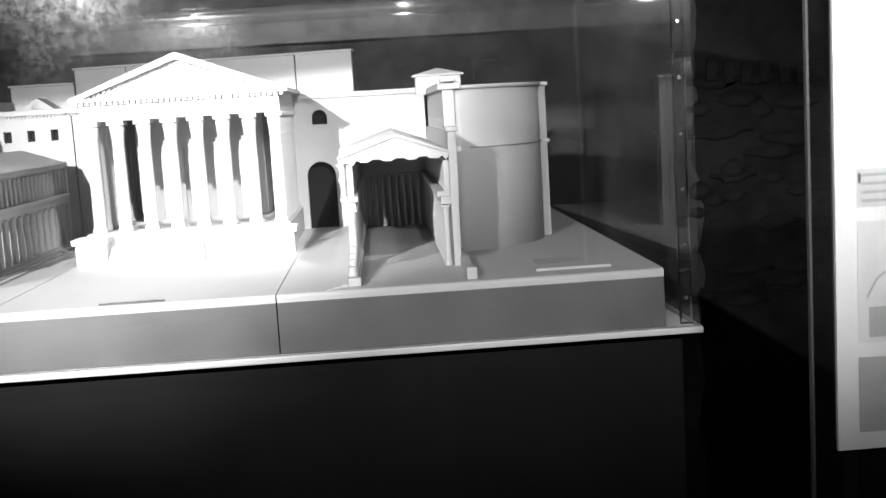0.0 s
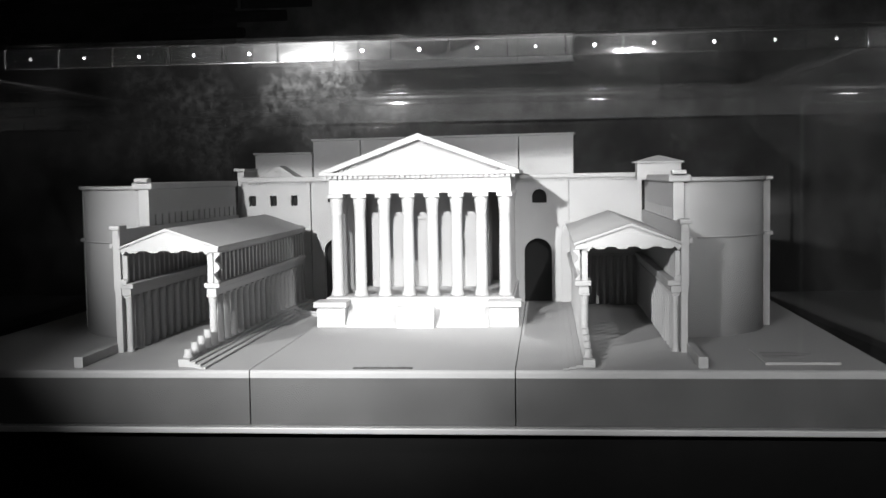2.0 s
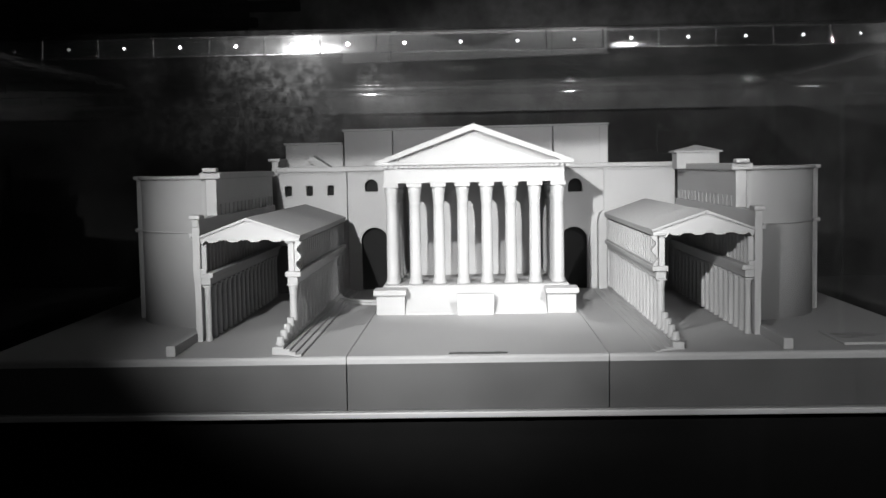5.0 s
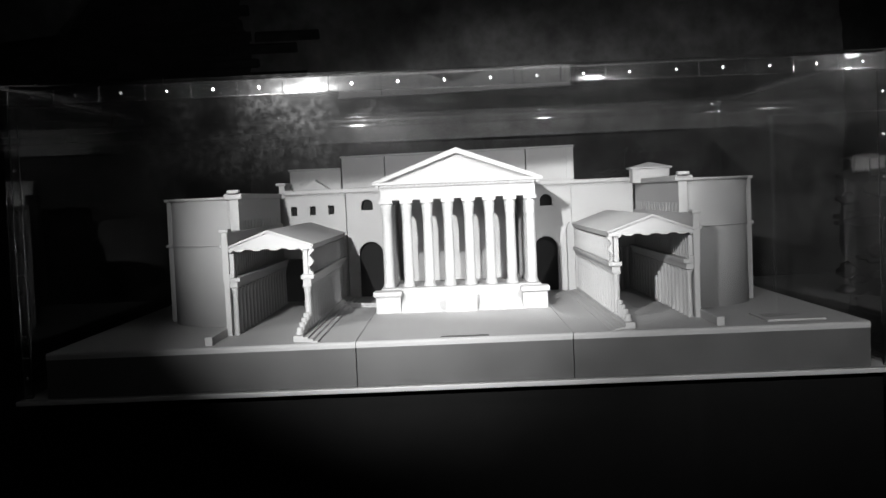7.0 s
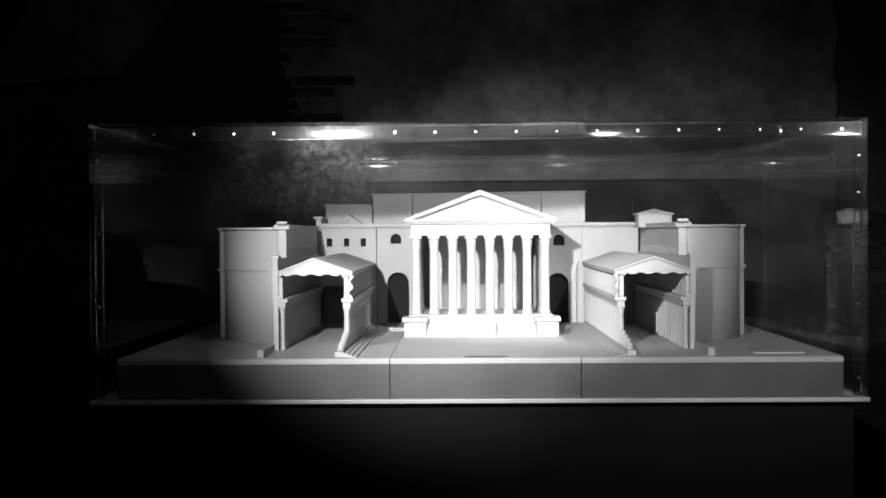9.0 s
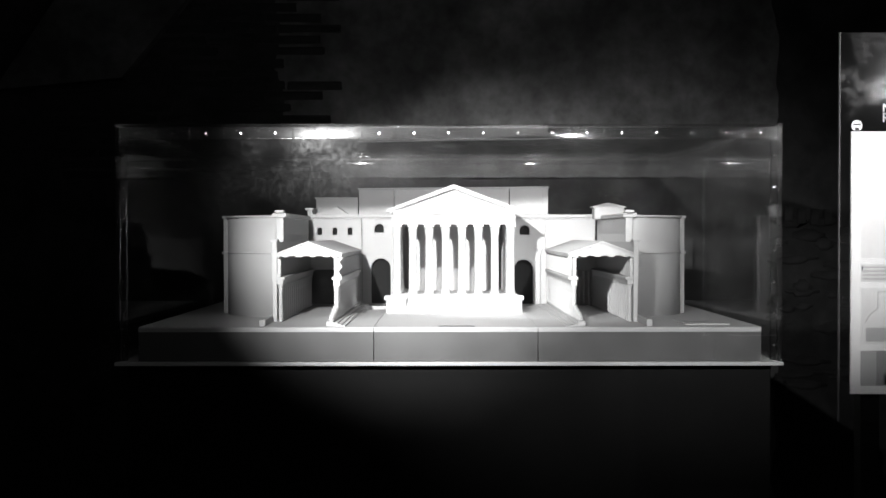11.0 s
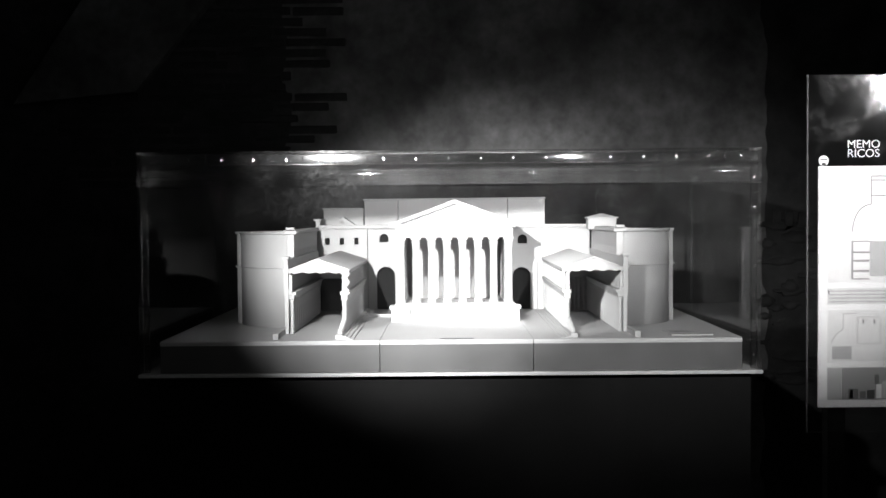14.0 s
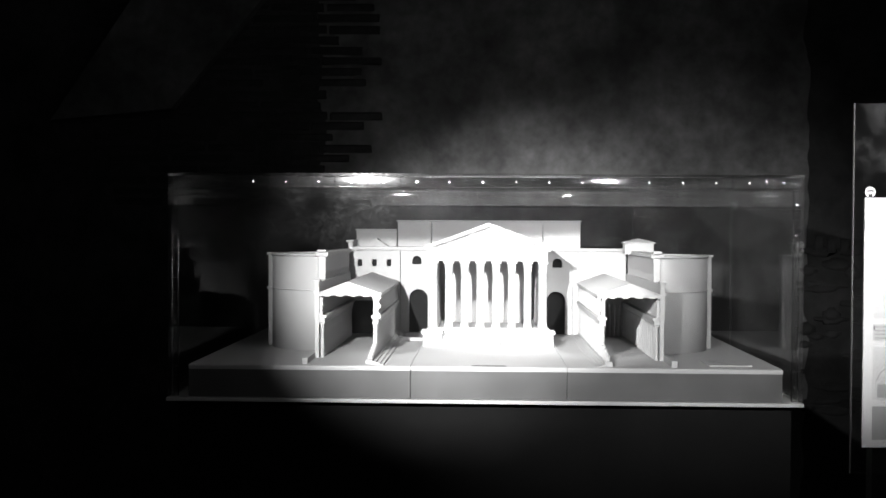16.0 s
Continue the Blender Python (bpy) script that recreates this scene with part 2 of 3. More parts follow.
def sagging_sheet(sag, nx=24, ny=36):
    """The lid: a sheet held at its edges that hangs a little in the middle."""
    bm = bmesh.new()
    rows = []
    for k in range(ny + 1):
        v = k / ny
        row = []
        for q in range(nx + 1):
            u = q / nx
            drop = sag * 4 * v * (1 - v) * (1 - (2 * u - 1) ** 4)
            x, y = CX0 + (CX1 + (BX1 - CX1) * v - CX0) * u, CY0 + (CY1 - CY0) * v
            row.append((bm.verts.new((x, y, CZ1 - T - drop)), bm.verts.new((x, y + (0.0007 if k == 0 else 0.0), CZ1 - drop))))
        rows.append(row)
    for a, b in zip(rows, rows[1:]):
        for p, q, r, w in zip(a, a[1:], b[1:], b):
            for f in (bm.faces.new((w[0], r[0], q[0], p[0])), bm.faces.new((p[1], q[1], r[1], w[1]))):
                f.smooth = True
    for k in range(ny):
        for row in (0, nx):
            p, q = rows[k][row], rows[k + 1][row]
            bm.faces.new((p[0], q[0], q[1], p[1])).material_index = 1
    for row, kind in ((rows[0], 0), (rows[-1], 1)):
        for p, q in zip(row, row[1:]):
            bm.faces.new((p[0], q[0], q[1], p[1])).material_index = kind
    bmesh.ops.recalc_face_normals(bm, faces=bm.faces)
    return bm


lid = part("lid", sagging_sheet(0.015), GLASS, case, "clear acrylic lid sagging in the middle")
lid.data.materials.append(POLISHED)


def strip(a, b, y, upright):
    """A strip of short acrylic lengths with a screw in each, along x at the top or upright at a corner."""
    n = round((b - a) / 0.09)
    for k in range(n):
        lo, hi = a + (b - a) * k / n + 0.0006, a + (b - a) * (k + 1) / n - 0.0006
        if upright is None:
            zs = [CZ1 - T - 0.031 + 0.0302 * q / 8 for q in range(9)]
            lean = [(0.0302 / 8) * sum(math.tan(radians(1.2 + 3.6 * (w + 0.5) / 8)) for w in range(q)) for q in range(9)]
            face = [(y + d, z) for d, z in zip(lean, zs)]
            bm = prism(bmesh.new(), face + [(y + 0.012, zs[-1]), (y + 0.012, zs[0])], "x", lo, hi)
            rim = [e for e in bm.edges if e.calc_face_angle(0) > 0.7]
            bmesh.ops.bevel(bm, geom=rim, offset=0.0011, segments=2, affect="EDGES", profile=0.5)
            at = ((lo + hi) / 2, y + 0.0007, CZ1 - T - 0.016)
        else:
            bm = boxed(upright, upright + 0.019, y, y + 0.009, lo, hi, bevel=0.002)
            at = (upright + 0.0095, y, (lo + hi) / 2)
        ob = part("edge_strip", bm, STRIP if upright is None else POLISHED, case)
        ob.visible_shadow = False
        screw = bmesh.new()
        bmesh.ops.create_cone(screw, cap_ends=True, segments=14, radius1=0.0036, radius2=0.0028, depth=0.002,
                              matrix=Matrix.Translation((at[0], at[1] - 0.001, at[2])) @ Matrix.Rotation(radians(90), 4, "X"))
        part("screw", screw, METAL, ob, "small steel screw")


for y in (CY0 + T + 0.001,):
    strip(CX0 + T + 0.002, CX1 - T - 0.002, y, None)
    for x in (CX0 + T + 0.001, CX1 - T - 0.0205):
        strip(CZ0 + 0.002, CZ1 - T - 0.034, y, x)
# a narrower strip under the lid along the far edge
n = 20
for k in range(n):
    lo, hi = CX0 + T + 0.002 + (BX1 - CX0 - 2 * T - 0.004) * k / n, CX0 + T + 0.0008 + (BX1 - CX0 - 2 * T - 0.004) * (k + 1) / n
    zs = [1.609 + 0.016 * q / 6 for q in range(7)]
    lean = [(0.016 / 6) * sum(math.tan(radians(0.5 + 3.2 * (w + 0.5) / 6)) for w in range(q)) for q in range(7)]
    y = CY1 - T - 0.014
    bm = prism(bmesh.new(), [(y + d, z) for d, z in zip(lean, zs)] + [(y + 0.012, zs[-1]), (y + 0.012, zs[0])], "x", lo, hi)
    ob = part("edge_strip", bm, POLISHED, case)
    ob.visible_shadow = False

# ---- the model's base ----
Z0 = 1.10
base = thing("model_base", "pale painted base board in three joined sections", "model base")
for x0, x1 in ((-0.85, -0.2208), (-0.2192, 0.2192), (0.2208, 0.817)):
    section = part("section", boxed(x0, x1, 0.001, 1.165, 1.008, Z0 - 0.0132, bevel=0.0008), BASE, base, "grey painted fascia board")
    bm = boxed(x0, x1, 0.0, 1.165, Z0 - 0.013, Z0)
    edge = [e for e in bm.edges if all(abs(v.co.z - Z0) < 1e-5 and abs(v.co.y) < 1e-5 for v in e.verts)]
    bmesh.ops.bevel(bm, geom=edge, offset=0.006, segments=4, affect="EDGES", profile=0.5)
    part("ground_slab", bm, GROUND, section, "pale ground slab")

# ---- the temple ----
temple = thing("temple_model", "white plaster model temple with eight front columns and pediment", "temple model")
bm = boxed(-0.203, 0.203, 0.565, 0.955, Z0, 1.157, bevel=0.0015)
part("podium", bm, WHITE, temple)
flight = prism(bmesh.new(), [(0.505, Z0), (0.505, Z0 + 0.004), (0.5635, 1.1565), (0.5645, 1.1565), (0.5645, Z0)], "x", -0.151, 0.151)
part("stair_flight", flight, WHITE, temple, "very fine flight of white steps")
for s in (-1, 1):
    ped = part("pedestal", boxed(s * 0.152, s * 0.213, 0.508, 0.5645, Z0, 1.142, bevel=0.001), WHITE, temple)
    part("cap", boxed(s * 0.148, s * 0.219, 0.502, 0.5648, 1.1421, 1.154, bevel=0.002), WHITE, ped)
part("altar", boxed(-0.04, 0.038, 0.488, 0.506, Z0, 1.146, bevel=0.001), WHITE, temple)

COLUMN = [(0.0160, 0.0), (0.0160, 0.004), (0.0155, 0.0055), (0.0141, 0.0075), (0.0145, 0.0095), (0.0136, 0.0115), (0.0127, 0.014), (0.0127, 0.06),
          (0.0124, 0.11), (0.0120, 0.155), (0.0117, 0.176), (0.0124, 0.1775), (0.0119, 0.179), (0.0121, 0.185), (0.0130, 0.190), (0.0127, 0.193), (0.0134, 0.198), (0.0144, 0.205), (0.0142, 0.208), (0.0152, 0.214)]


def column(x, y, z, parent, tall=0.223, wide=1.0, segs=18):
    k = tall / 0.223
    ob = part("column", lathe(bmesh.new(), [(r * wide, z + h * k) for r, h in COLUMN], x, y, segs), WHITE, parent)
    w = 0.0167 * wide
    part("abacus", boxed(x - w, x + w, y - w, y + w, z + 0.2142 * k, z + tall, bevel=0.0008), WHITE, ob)
    return ob


XS = (-0.183, -0.132, -0.079, -0.0265, 0.0265, 0.079, 0.132, 0.183)
for x in XS:
    column(x, 0.60, 1.157, temple)
for x in (XS[0], XS[-1]):
    for k in range(1, 9):
        column(x, 0.60 + 0.042 * k, 1.157, temple)
part("architrave", boxed(-0.197, 0.197, 0.585, 0.95, 1.380, 1.4122, bevel=0.001), WHITE, temple)
part("dentil_bed", boxed(-0.196, 0.196, 0.5830, 0.95, 1.4124, 1.4188), WHITE, temple)
# cella with its doorway
part("cella_wall", boxed(-0.138, -0.04, 0.798, 0.813, 1.157, 1.3798), WHITE, temple)
part("cella_wall", boxed(0.04, 0.138, 0.798, 0.813, 1.157, 1.3798), WHITE, temple)
part("door_lintel", boxed(-0.0398, 0.0398, 0.798, 0.813, 1.315, 1.3798), WHITE, temple)
for s in (-1, 1):
    part("cella_wall", boxed(s * 0.138, s * 0.126, 0.8132, 0.95, 1.157, 1.3798), WHITE, temple)
for s in (-1, 1):
    part("side_wall", boxed(s * 0.176, s * 0.187, 0.616, 0.9495, 1.157, 1.3798), WHITE, temple)
part("door", boxed(-0.0396, 0.0396, 0.804, 0.809, 1.157, 1.3148), WHITE, temple)
# cornice, pediment and roof
part("cornice", boxed(-0.216, 0.216, 0.572, 0.955, 1.4190, 1.426, bevel=0.0015), WHITE, temple)
bm = prism(bmesh.new(), [(-0.192, 1.4262), (0.192, 1.4262), (0, 1.4965)], "y", 0.591, 0.602)
part("tympanum", bm, WHITE, temple)
for s in (-1, 1):
    bm = prism(bmesh.new(), [(s * 0.218, 1.4262), (s * 0.190, 1.4262), (0, 1.4945), (0, 1.508)], "y", 0.572, 0.5908)
    part("raking_cornice", bm, WHITE, temple)
    bm = prism(bmesh.new(), [(s * 0.216, 1.4264), (s * 0.196, 1.4264), (0, 1.4975), (0, 1.507)], "y", 0.5910, 0.955)
    part("roof", bm, ROOF, temple)
bm = bmesh.new()
for k in range(37):
    x = -0.203 + 0.406 * k / 36
    box(bm, x - 0.0036, x + 0.0036, 0.5755, 0.5828, 1.4128, 1.4189)
for s in (-1, 1):
    for k in range(18):
        u = (k + 0.7) / 19
        x, z = s * 0.196 * (1 - u), 1.4225 + 0.0715 * u
        box(bm, x - 0.0036, x + 0.0036, 0.5835, 0.5908, z - 0.0030, z + 0.0040)
tagged(part("dentil", bm, WHITE, temple), kind="stuff")

# ---- precinct walls behind the temple ----
precinct = thing("precinct_wall_model", "pale plaster model wall with arched openings behind the temple", "model wall")
AX0, AY0, AX1, AY1 = -0.346, 1.135, 0.338, 0.985
TURN = Matrix.Translation((AX0, AY0, 0)) @ Matrix.Rotation(math.atan2(AY1 - AY0, AX1 - AX0), 4, "Z")
LONG = math.hypot(AX1 - AX0, AY1 - AY0)


def skewed(name, *spec, bevel=0.0, mat=None):
    """A block of the high wall, which stands askew behind the temple."""
    bm = boxed(*spec, bevel=bevel)
    bmesh.ops.transform(bm, matrix=TURN, verts=bm.verts)
    return part(name, bm, mat or WHITE, precinct)


for x0, x1 in ((0.0, 0.1330), (0.1362, 0.5615), (0.5647, LONG)):
    skewed("high_wall", x0, x1, 0.0, 0.016, Z0, 1.513)
skewed("coping", -0.005, LONG + 0.005, -0.004, 0.02, 1.5132, 1.519, bevel=0.0015)
skewed("corner_strip", LONG - 0.018, LONG + 0.003, -0.006, -0.0002, 1.30, 1.5131, bevel=0.001)


def wall_with_openings(x0, x1, y0, y1, z0, z1, holes, parent, name="wall"):
    """A wall in upright strips, with its openings left out; each hole: x0, x1, z0, z1, arched."""
    bm = bmesh.new()
    cuts = sorted({x0, x1, *[h[0] for h in holes], *[h[1] for h in holes]})
    for a, b in zip(cuts, cuts[1:]):
        here = sorted((h for h in holes if h[0] <= a + 1e-6 and h[1] >= b - 1e-6), key=lambda h: h[2])
        z = z0
        for h in here:
            if h[2] > z + 1e-6:
                box(bm, a, b, y0, y1, z, h[2])
            z = h[3]
        box(bm, a, b, y0, y1, z, z1)
    for x0, x1, low, high, arched in holes:
        if arched:
            r, c, n = (x1 - x0) / 2, (x0 + x1) / 2, 12
            for side in (-1, 1):
                for k in range(n):
                    p, q = math.pi / 2 * k / n, math.pi / 2 * (k + 1) / n
                    xa, xb, za, zb = c + side * r * math.sin(p), c + side * r * math.sin(q), high - r + r * math.cos(p), high - r + r * math.cos(q)
                    prism(bm, [(xa, za), (xb, zb), (xb, high), (xa, high + 0.00001)], "y", y0, y1)
    return part(name, bm, WHITE, parent)


WB, WR = 0.990, 0.962
wall_with_openings(-0.3235, 0.0, WB, WB + 0.02, Z0, 1.406,
                   [(-0.280, -0.246, 1.354, 1.386, True), (-0.292, -0.222, Z0, 1.262, True)], precinct, "arched_wall")
wall_with_openings(0.0005, 0.327, WR, WR + 0.018, Z0, 1.406,
                   [(0.237, 0.273, 1.346, 1.380, True), (0.217, 0.285, Z0, 1.258, True)], precinct, "arched_wall")
wall_with_openings(-0.505, -0.3262, WB, WB + 0.02, Z0, 1.406,
                   [(-0.485, -0.467, 1.346, 1.372, False), (-0.430, -0.413, 1.346, 1.372, False), (-0.376, -0.359, 1.346, 1.372, False)], precinct, "window_wall")
part("side_wall", boxed(0.3282, 0.505, WR, WR + 0.018, Z0, 1.406), WHITE, precinct)
part("cornice", boxed(-0.505, -0.205, WB - 0.010, WB + 0.028, 1.4062, 1.420, bevel=0.003), WHITE, precinct)
part("cornice", boxed(0.205, 0.505, WR - 0.010, WR + 0.0175, 1.4062, 1.418, bevel=0.003), WHITE, precinct)
bm = bmesh.new()
for k in range(34):
    box(bm, -0.50 + 0.0085 * k - 0.002, -0.50 + 0.0085 * k + 0.002, WB - 0.006, WB - 0.0002, 1.4005, 1.406)
    box(bm, 0.21 + 0.0085 * k - 0.002, 0.21 + 0.0085 * k + 0.002, WR - 0.006, WR - 0.0002, 1.4005, 1.406)
tagged(part("dentil", bm, WHITE, precinct), kind="stuff")
part("hall_floor", boxed(-0.505, -0.36, WB + 0.0282, 1.13, 1.405, 1.412), ROOF, precinct)
part("attic_wall", boxed(-0.505, -0.351, 1.137, 1.152, 1.38, 1.479), WHITE, precinct)
part("coping", boxed(-0.510, -0.3525, 1.132, 1.157, 1.4792, 1.485, bevel=0.0015), WHITE, precinct)
part("pier", boxed(-0.522, -0.5055, 1.02, 1.152, Z0, 1.435), WHITE, precinct)
part("pier_cap", boxed(-0.530, -0.500, 1.01, 1.136, 1.4352, 1.443, bevel=0.0015), WHITE, precinct)
bm = prism(bmesh.new(), [(-0.478, 1.4122), (-0.368, 1.4122), (-0.422, 1.449)], "y", 1.06, 1.1365)
part("hall_roof", bm, ROOF, precinct)
# black sheets painted as the shade behind the arches and windows
part("backing", boxed(0.2, 0.30, WR + 0.0185, WR + 0.0195, Z0, 1.40), SHADE, precinct, "black sheet painted as shade behind the openings")
part("backing", boxed(-0.505, -0.2, WB + 0.024, WB + 0.026, Z0, 1.40), SHADE, precinct, "black sheet painted as shade behind the openings")


# ---- porticoes ----
def portico(s):
    name = "white plaster model portico with two-storey colonnade and cut gable end"
    top = thing("portico_model", name, "portico model", group="porticoes beside the temple")
    XI, XO, YF, YB, FZ = 0.338, 0.506, 0.18, 0.90, 1.113

    def b(x0, x1, y0, y1, z0, z1, bevel=0.0):
        return boxed(min(s * x0, s * x1), max(s * x0, s * x1), y0, y1, z0, z1, bevel=bevel)
    part("stylobate", b(XI - 0.008, XI + 0.012, 0.028, 0.955, Z0, FZ, bevel=0.0008), WHITE, top)
    for k in range(3):
        high = (FZ - Z0) * (1 - (k + 1) / 4.1) if s < 0 else 0.0045 * (1 - k / 3.5)
        part("step", b(XI - 0.008 - 0.011 * (k + 1), XI - 0.0082 - 0.011 * k, 0.024 - 0.008 * k, 0.955, Z0, Z0 + high, bevel=0.0004), WHITE, top)
    # lower order
    n = 17
    for k in range(n):
        y = YF + 0.012 + (YB - YF - 0.03) * k / (n - 1)
        column(s * XI, y, FZ, top, tall=0.092, wide=0.58, segs=12)
        column(s * (XO - 0.009), y, Z0, top, tall=0.104, wide=0.44, segs=10)
    part("entablature", b(XI - 0.010, XI + 0.008, YF + 0.002, YB, 1.2052, 1.218, bevel=0.0006), WHITE, top)
    part("cornice", b(XI - 0.017, XI + 0.012, YF - 0.002, YB, 1.2182, 1.2275, bevel=0.0015), WHITE, top)
    part("entablature", b(XO - 0.017, XO, YF + 0.002, YB, 1.2052, 1.218, bevel=0.0006), WHITE, top)
    part("cornice", b(XO - 0.023, XO, YF - 0.002, YB, 1.2182, 1.2275, bevel=0.0015), WHITE, top)
    # attic with pilasters
    part("attic_wall", b(XI - 0.004, XI + 0.006, YF + 0.004, YB, 1.2277, 1.283), WHITE, top)
    for k in range(26):
        y = YF + 0.012 + (YB - YF - 0.03) * k / 25
        part("pilaster", b(XI - 0.010, XI - 0.0042, y - 0.0042, y + 0.0042, 1.2277, 1.279, bevel=0.001), WHITE, top)
        part("pilaster", b(XO - 0.010, XO - 0.0002, y - 0.0042, y + 0.0042, 1.2277, 1.279, bevel=0.001), WHITE, top)
    part("eaves", b(XI - 0.016, XI + 0.008, YF - 0.002, YB, 1.2832, 1.290, bevel=0.0012), WHITE, top)
    # roof and gable
    mid = (XI + XO) / 2 - 0.003
    for lo in (XI - 0.018, XO + 0.004):
        bm = prism(bmesh.new(), [(s * lo, 1.2905), (s * lo, 1.2945), (s * mid, 1.3285), (s * mid, 1.3235)], "y", YF - 0.004, YB)
        part("roof", bm, ROOF, top)
    bm = bmesh.new()
    pts = [(s * (XI - 0.016), 1.2903)]
    for k in range(25):
        u = k / 24
        pts.append((s * (XI + 0.008 + (XO - XI - 0.012) * u), 1.2875 - (0.004 if k % 6 in (2, 3, 4) else 0.0) + (0 if 0 < k < 24 else -0.008)))
    pts += [(s * (XO + 0.002), 1.2903), (s * mid, 1.3232)]
    part("gable", prism(bm, pts, "y", YF, YF + 0.012), WHITE, top)
    part("ceiling_board", b(XI + 0.0062, XO - 0.0002, YF + 0.0122, YB, 1.2882, 1.2902), WHITE, top)
    part("end_wall", b(XI - 0.01, XO, YB + 0.0002, YB + 0.015, 1.225, 1.30), WHITE, top)
    if s < 0:
        # this black sheet paints in the shade of the far end
        part("shade_sheet", b(XI + 0.0125, XO, YB + 0.016, YB + 0.018, Z0 + 0.003, 1.2248), SHADE, top, "black sheet painted as shade at the open portico end")
    else:
        part("back_wall", b(XI + 0.0125, XO, YB + 0.030, YB + 0.034, Z0 + 0.001, 1.2248), WHITE, top)
        for k in range(9):
            column(s * (XI + 0.024 + 0.0165 * k), YB + 0.012, Z0, top, tall=0.122, wide=0.40, segs=10)
    part("end_pier", b(XI - 0.01, XI + 0.012, YB + 0.0002, YB + 0.015, FZ, 1.2248), WHITE, top)
    near, curve = (0.294, 0.028) if s < 0 else (0.309, 0.012)
    round_top = [(s * (near + curve - curve * math.sin(a)), 1.262 + 0.035 * math.cos(a)) for a in [math.pi / 2 * k / 8 for k in range(9)]]
    if s > 0:
        part("rounded_pier", prism(bmesh.new(), [(s * 0.332, Z0), (s * 0.332, 1.297)] + round_top + [(s * near, Z0)], "y", 0.928, 0.9615), WHITE, top)
    # outer wall, cut back in steps at its front end
    part("outer_wall", b(XO + 0.0002, 0.5195, YF, 0.68, 1.214, 1.326), WHITE, top)
    part("outer_wall", b(XO + 0.0002, 0.526, YF + 0.10, 0.68, Z0, 1.2138), WHITE, top)
    part("front_pillar", b(XO + 0.0002, 0.5175, YF, YF + 0.0998, Z0, 1.2138), WHITE, top)
    part("outer_lintel", b(XO + 0.0002, 0.526, 0.6802, 0.9615, 1.245, 1.326), WHITE, top)
    part("outer_wall", b(0.512, 0.532, 0.350, 0.9615, 1.3482, 1.398), WHITE, top)
    for k in range(16):
        y = 0.350 + 0.0397 * k
        part("slot_post", b(0.512, 0.532, y, min(y + 0.031, 0.9615), 1.3262, 1.348), WHITE, top)
    # dark grey strip that paints shade into the slots between the posts
    part("slot_backing", b(0.5140, 0.5155, 0.3505, 0.961, 1.3262, 1.3479), INK, top, "grey strip painted as shade in the slots")
    part("cornice", b(0.503, 0.545, 0.344, 0.9515, 1.3982, 1.412, bevel=0.003), WHITE, top)
    part("cap", b(0.508, 0.535, 0.332, 0.358, 1.4122, 1.4205, bevel=0.002), WHITE, top)
    part("pillar_cap", b(XO - 0.003, 0.524, YF - 0.008, YF + 0.03, 1.3262, 1.3345, bevel=0.002), WHITE, top)
    part("pillar_neck", b(XO + 0.001, 0.5185, YF - 0.004, YF - 0.0002, 1.312, 1.326, bevel=0.001), WHITE, top)
    part("bracket", b(0.5197, 0.5275, YF + 0.0, YF + 0.02, 1.292, 1.302, bevel=0.002), WHITE, top)
    part("bracket", b(XO - 0.012, XO, YF - 0.004, YF + 0.001, 1.225, 1.236, bevel=0.002), WHITE, top)
    scroll = [(s * (XI - 0.008), 1.2830), (s * (XI - 0.008), 1.2285)]
    scroll += [(s * (XI - 0.0115 - 0.0045 * math.cos(2 * math.pi * q / 9) - 0.004 * q / 18), 1.2285 + 0.0545 * q / 18) for q in range(19)]
    part("scroll_bracket", prism(bmesh.new(), scroll, "y", YF - 0.001, YF + 0.013), WHITE, top)
    # cut stubs and footing in front
    for k in range(4):
        y = 0.045 + 0.036 * k
        h = 0.016 + 0.006 * k
        bm = lathe(bmesh.new(), [(0.0088, FZ + 0.0002), (0.0088, FZ + 0.004), (0.0066, FZ + 0.007), (0.0064, FZ + h)], s * XI, y, 14)
        part("column_stub", bm, WHITE, top)
    foot = part("footing", b(0.516, 0.528, 0.03, YF + 0.0995, Z0, FZ + 0.004, bevel=0.001), WHITE, top)
    part("end_block", b(0.514, 0.530, 0.020, 0.0298, Z0, FZ + 0.0055, bevel=0.001), WHITE, foot)
    # the end of the steps, which bend towards the temple
    if s < 0:
        way = [(-0.3235, 0.86), (-0.322, 0.80), (-0.311, 0.76), (-0.290, 0.735), (-0.262, 0.717), (-0.219, 0.705)]
        for k, h in ((0, 0.010), (1, 0.005)):
            bm = bmesh.new()
            rows = []
            for q, (x, y) in enumerate(way):
                a, c = Vector(way[max(q - 1, 0)]), Vector(way[min(q + 1, len(way) - 1)])
                n = Vector((-(c - a).y, (c - a).x)).normalized()
                rows.append([bm.verts.new((x - n.x * o, y - n.y * o, z)) for o, z in ((0.010 * k, Z0), (0.010 * k + 0.0095, Z0), (0.010 * k + 0.0095, Z0 + h), (0.010 * k, Z0 + h))])
            for p, r in zip(rows, rows[1:]):
                for e in range(4):
                    bm.faces.new((p[e], p[(e + 1) % 4], r[(e + 1) % 4], r[e]))
            bm.faces.new(rows[0])
            bm.faces.new(rows[-1][::-1])
            bmesh.ops.recalc_face_normals(bm, faces=bm.faces)
            part("bent_step", bm, WHITE, top)
    return top


for s in (-1, 1):
    portico(s)


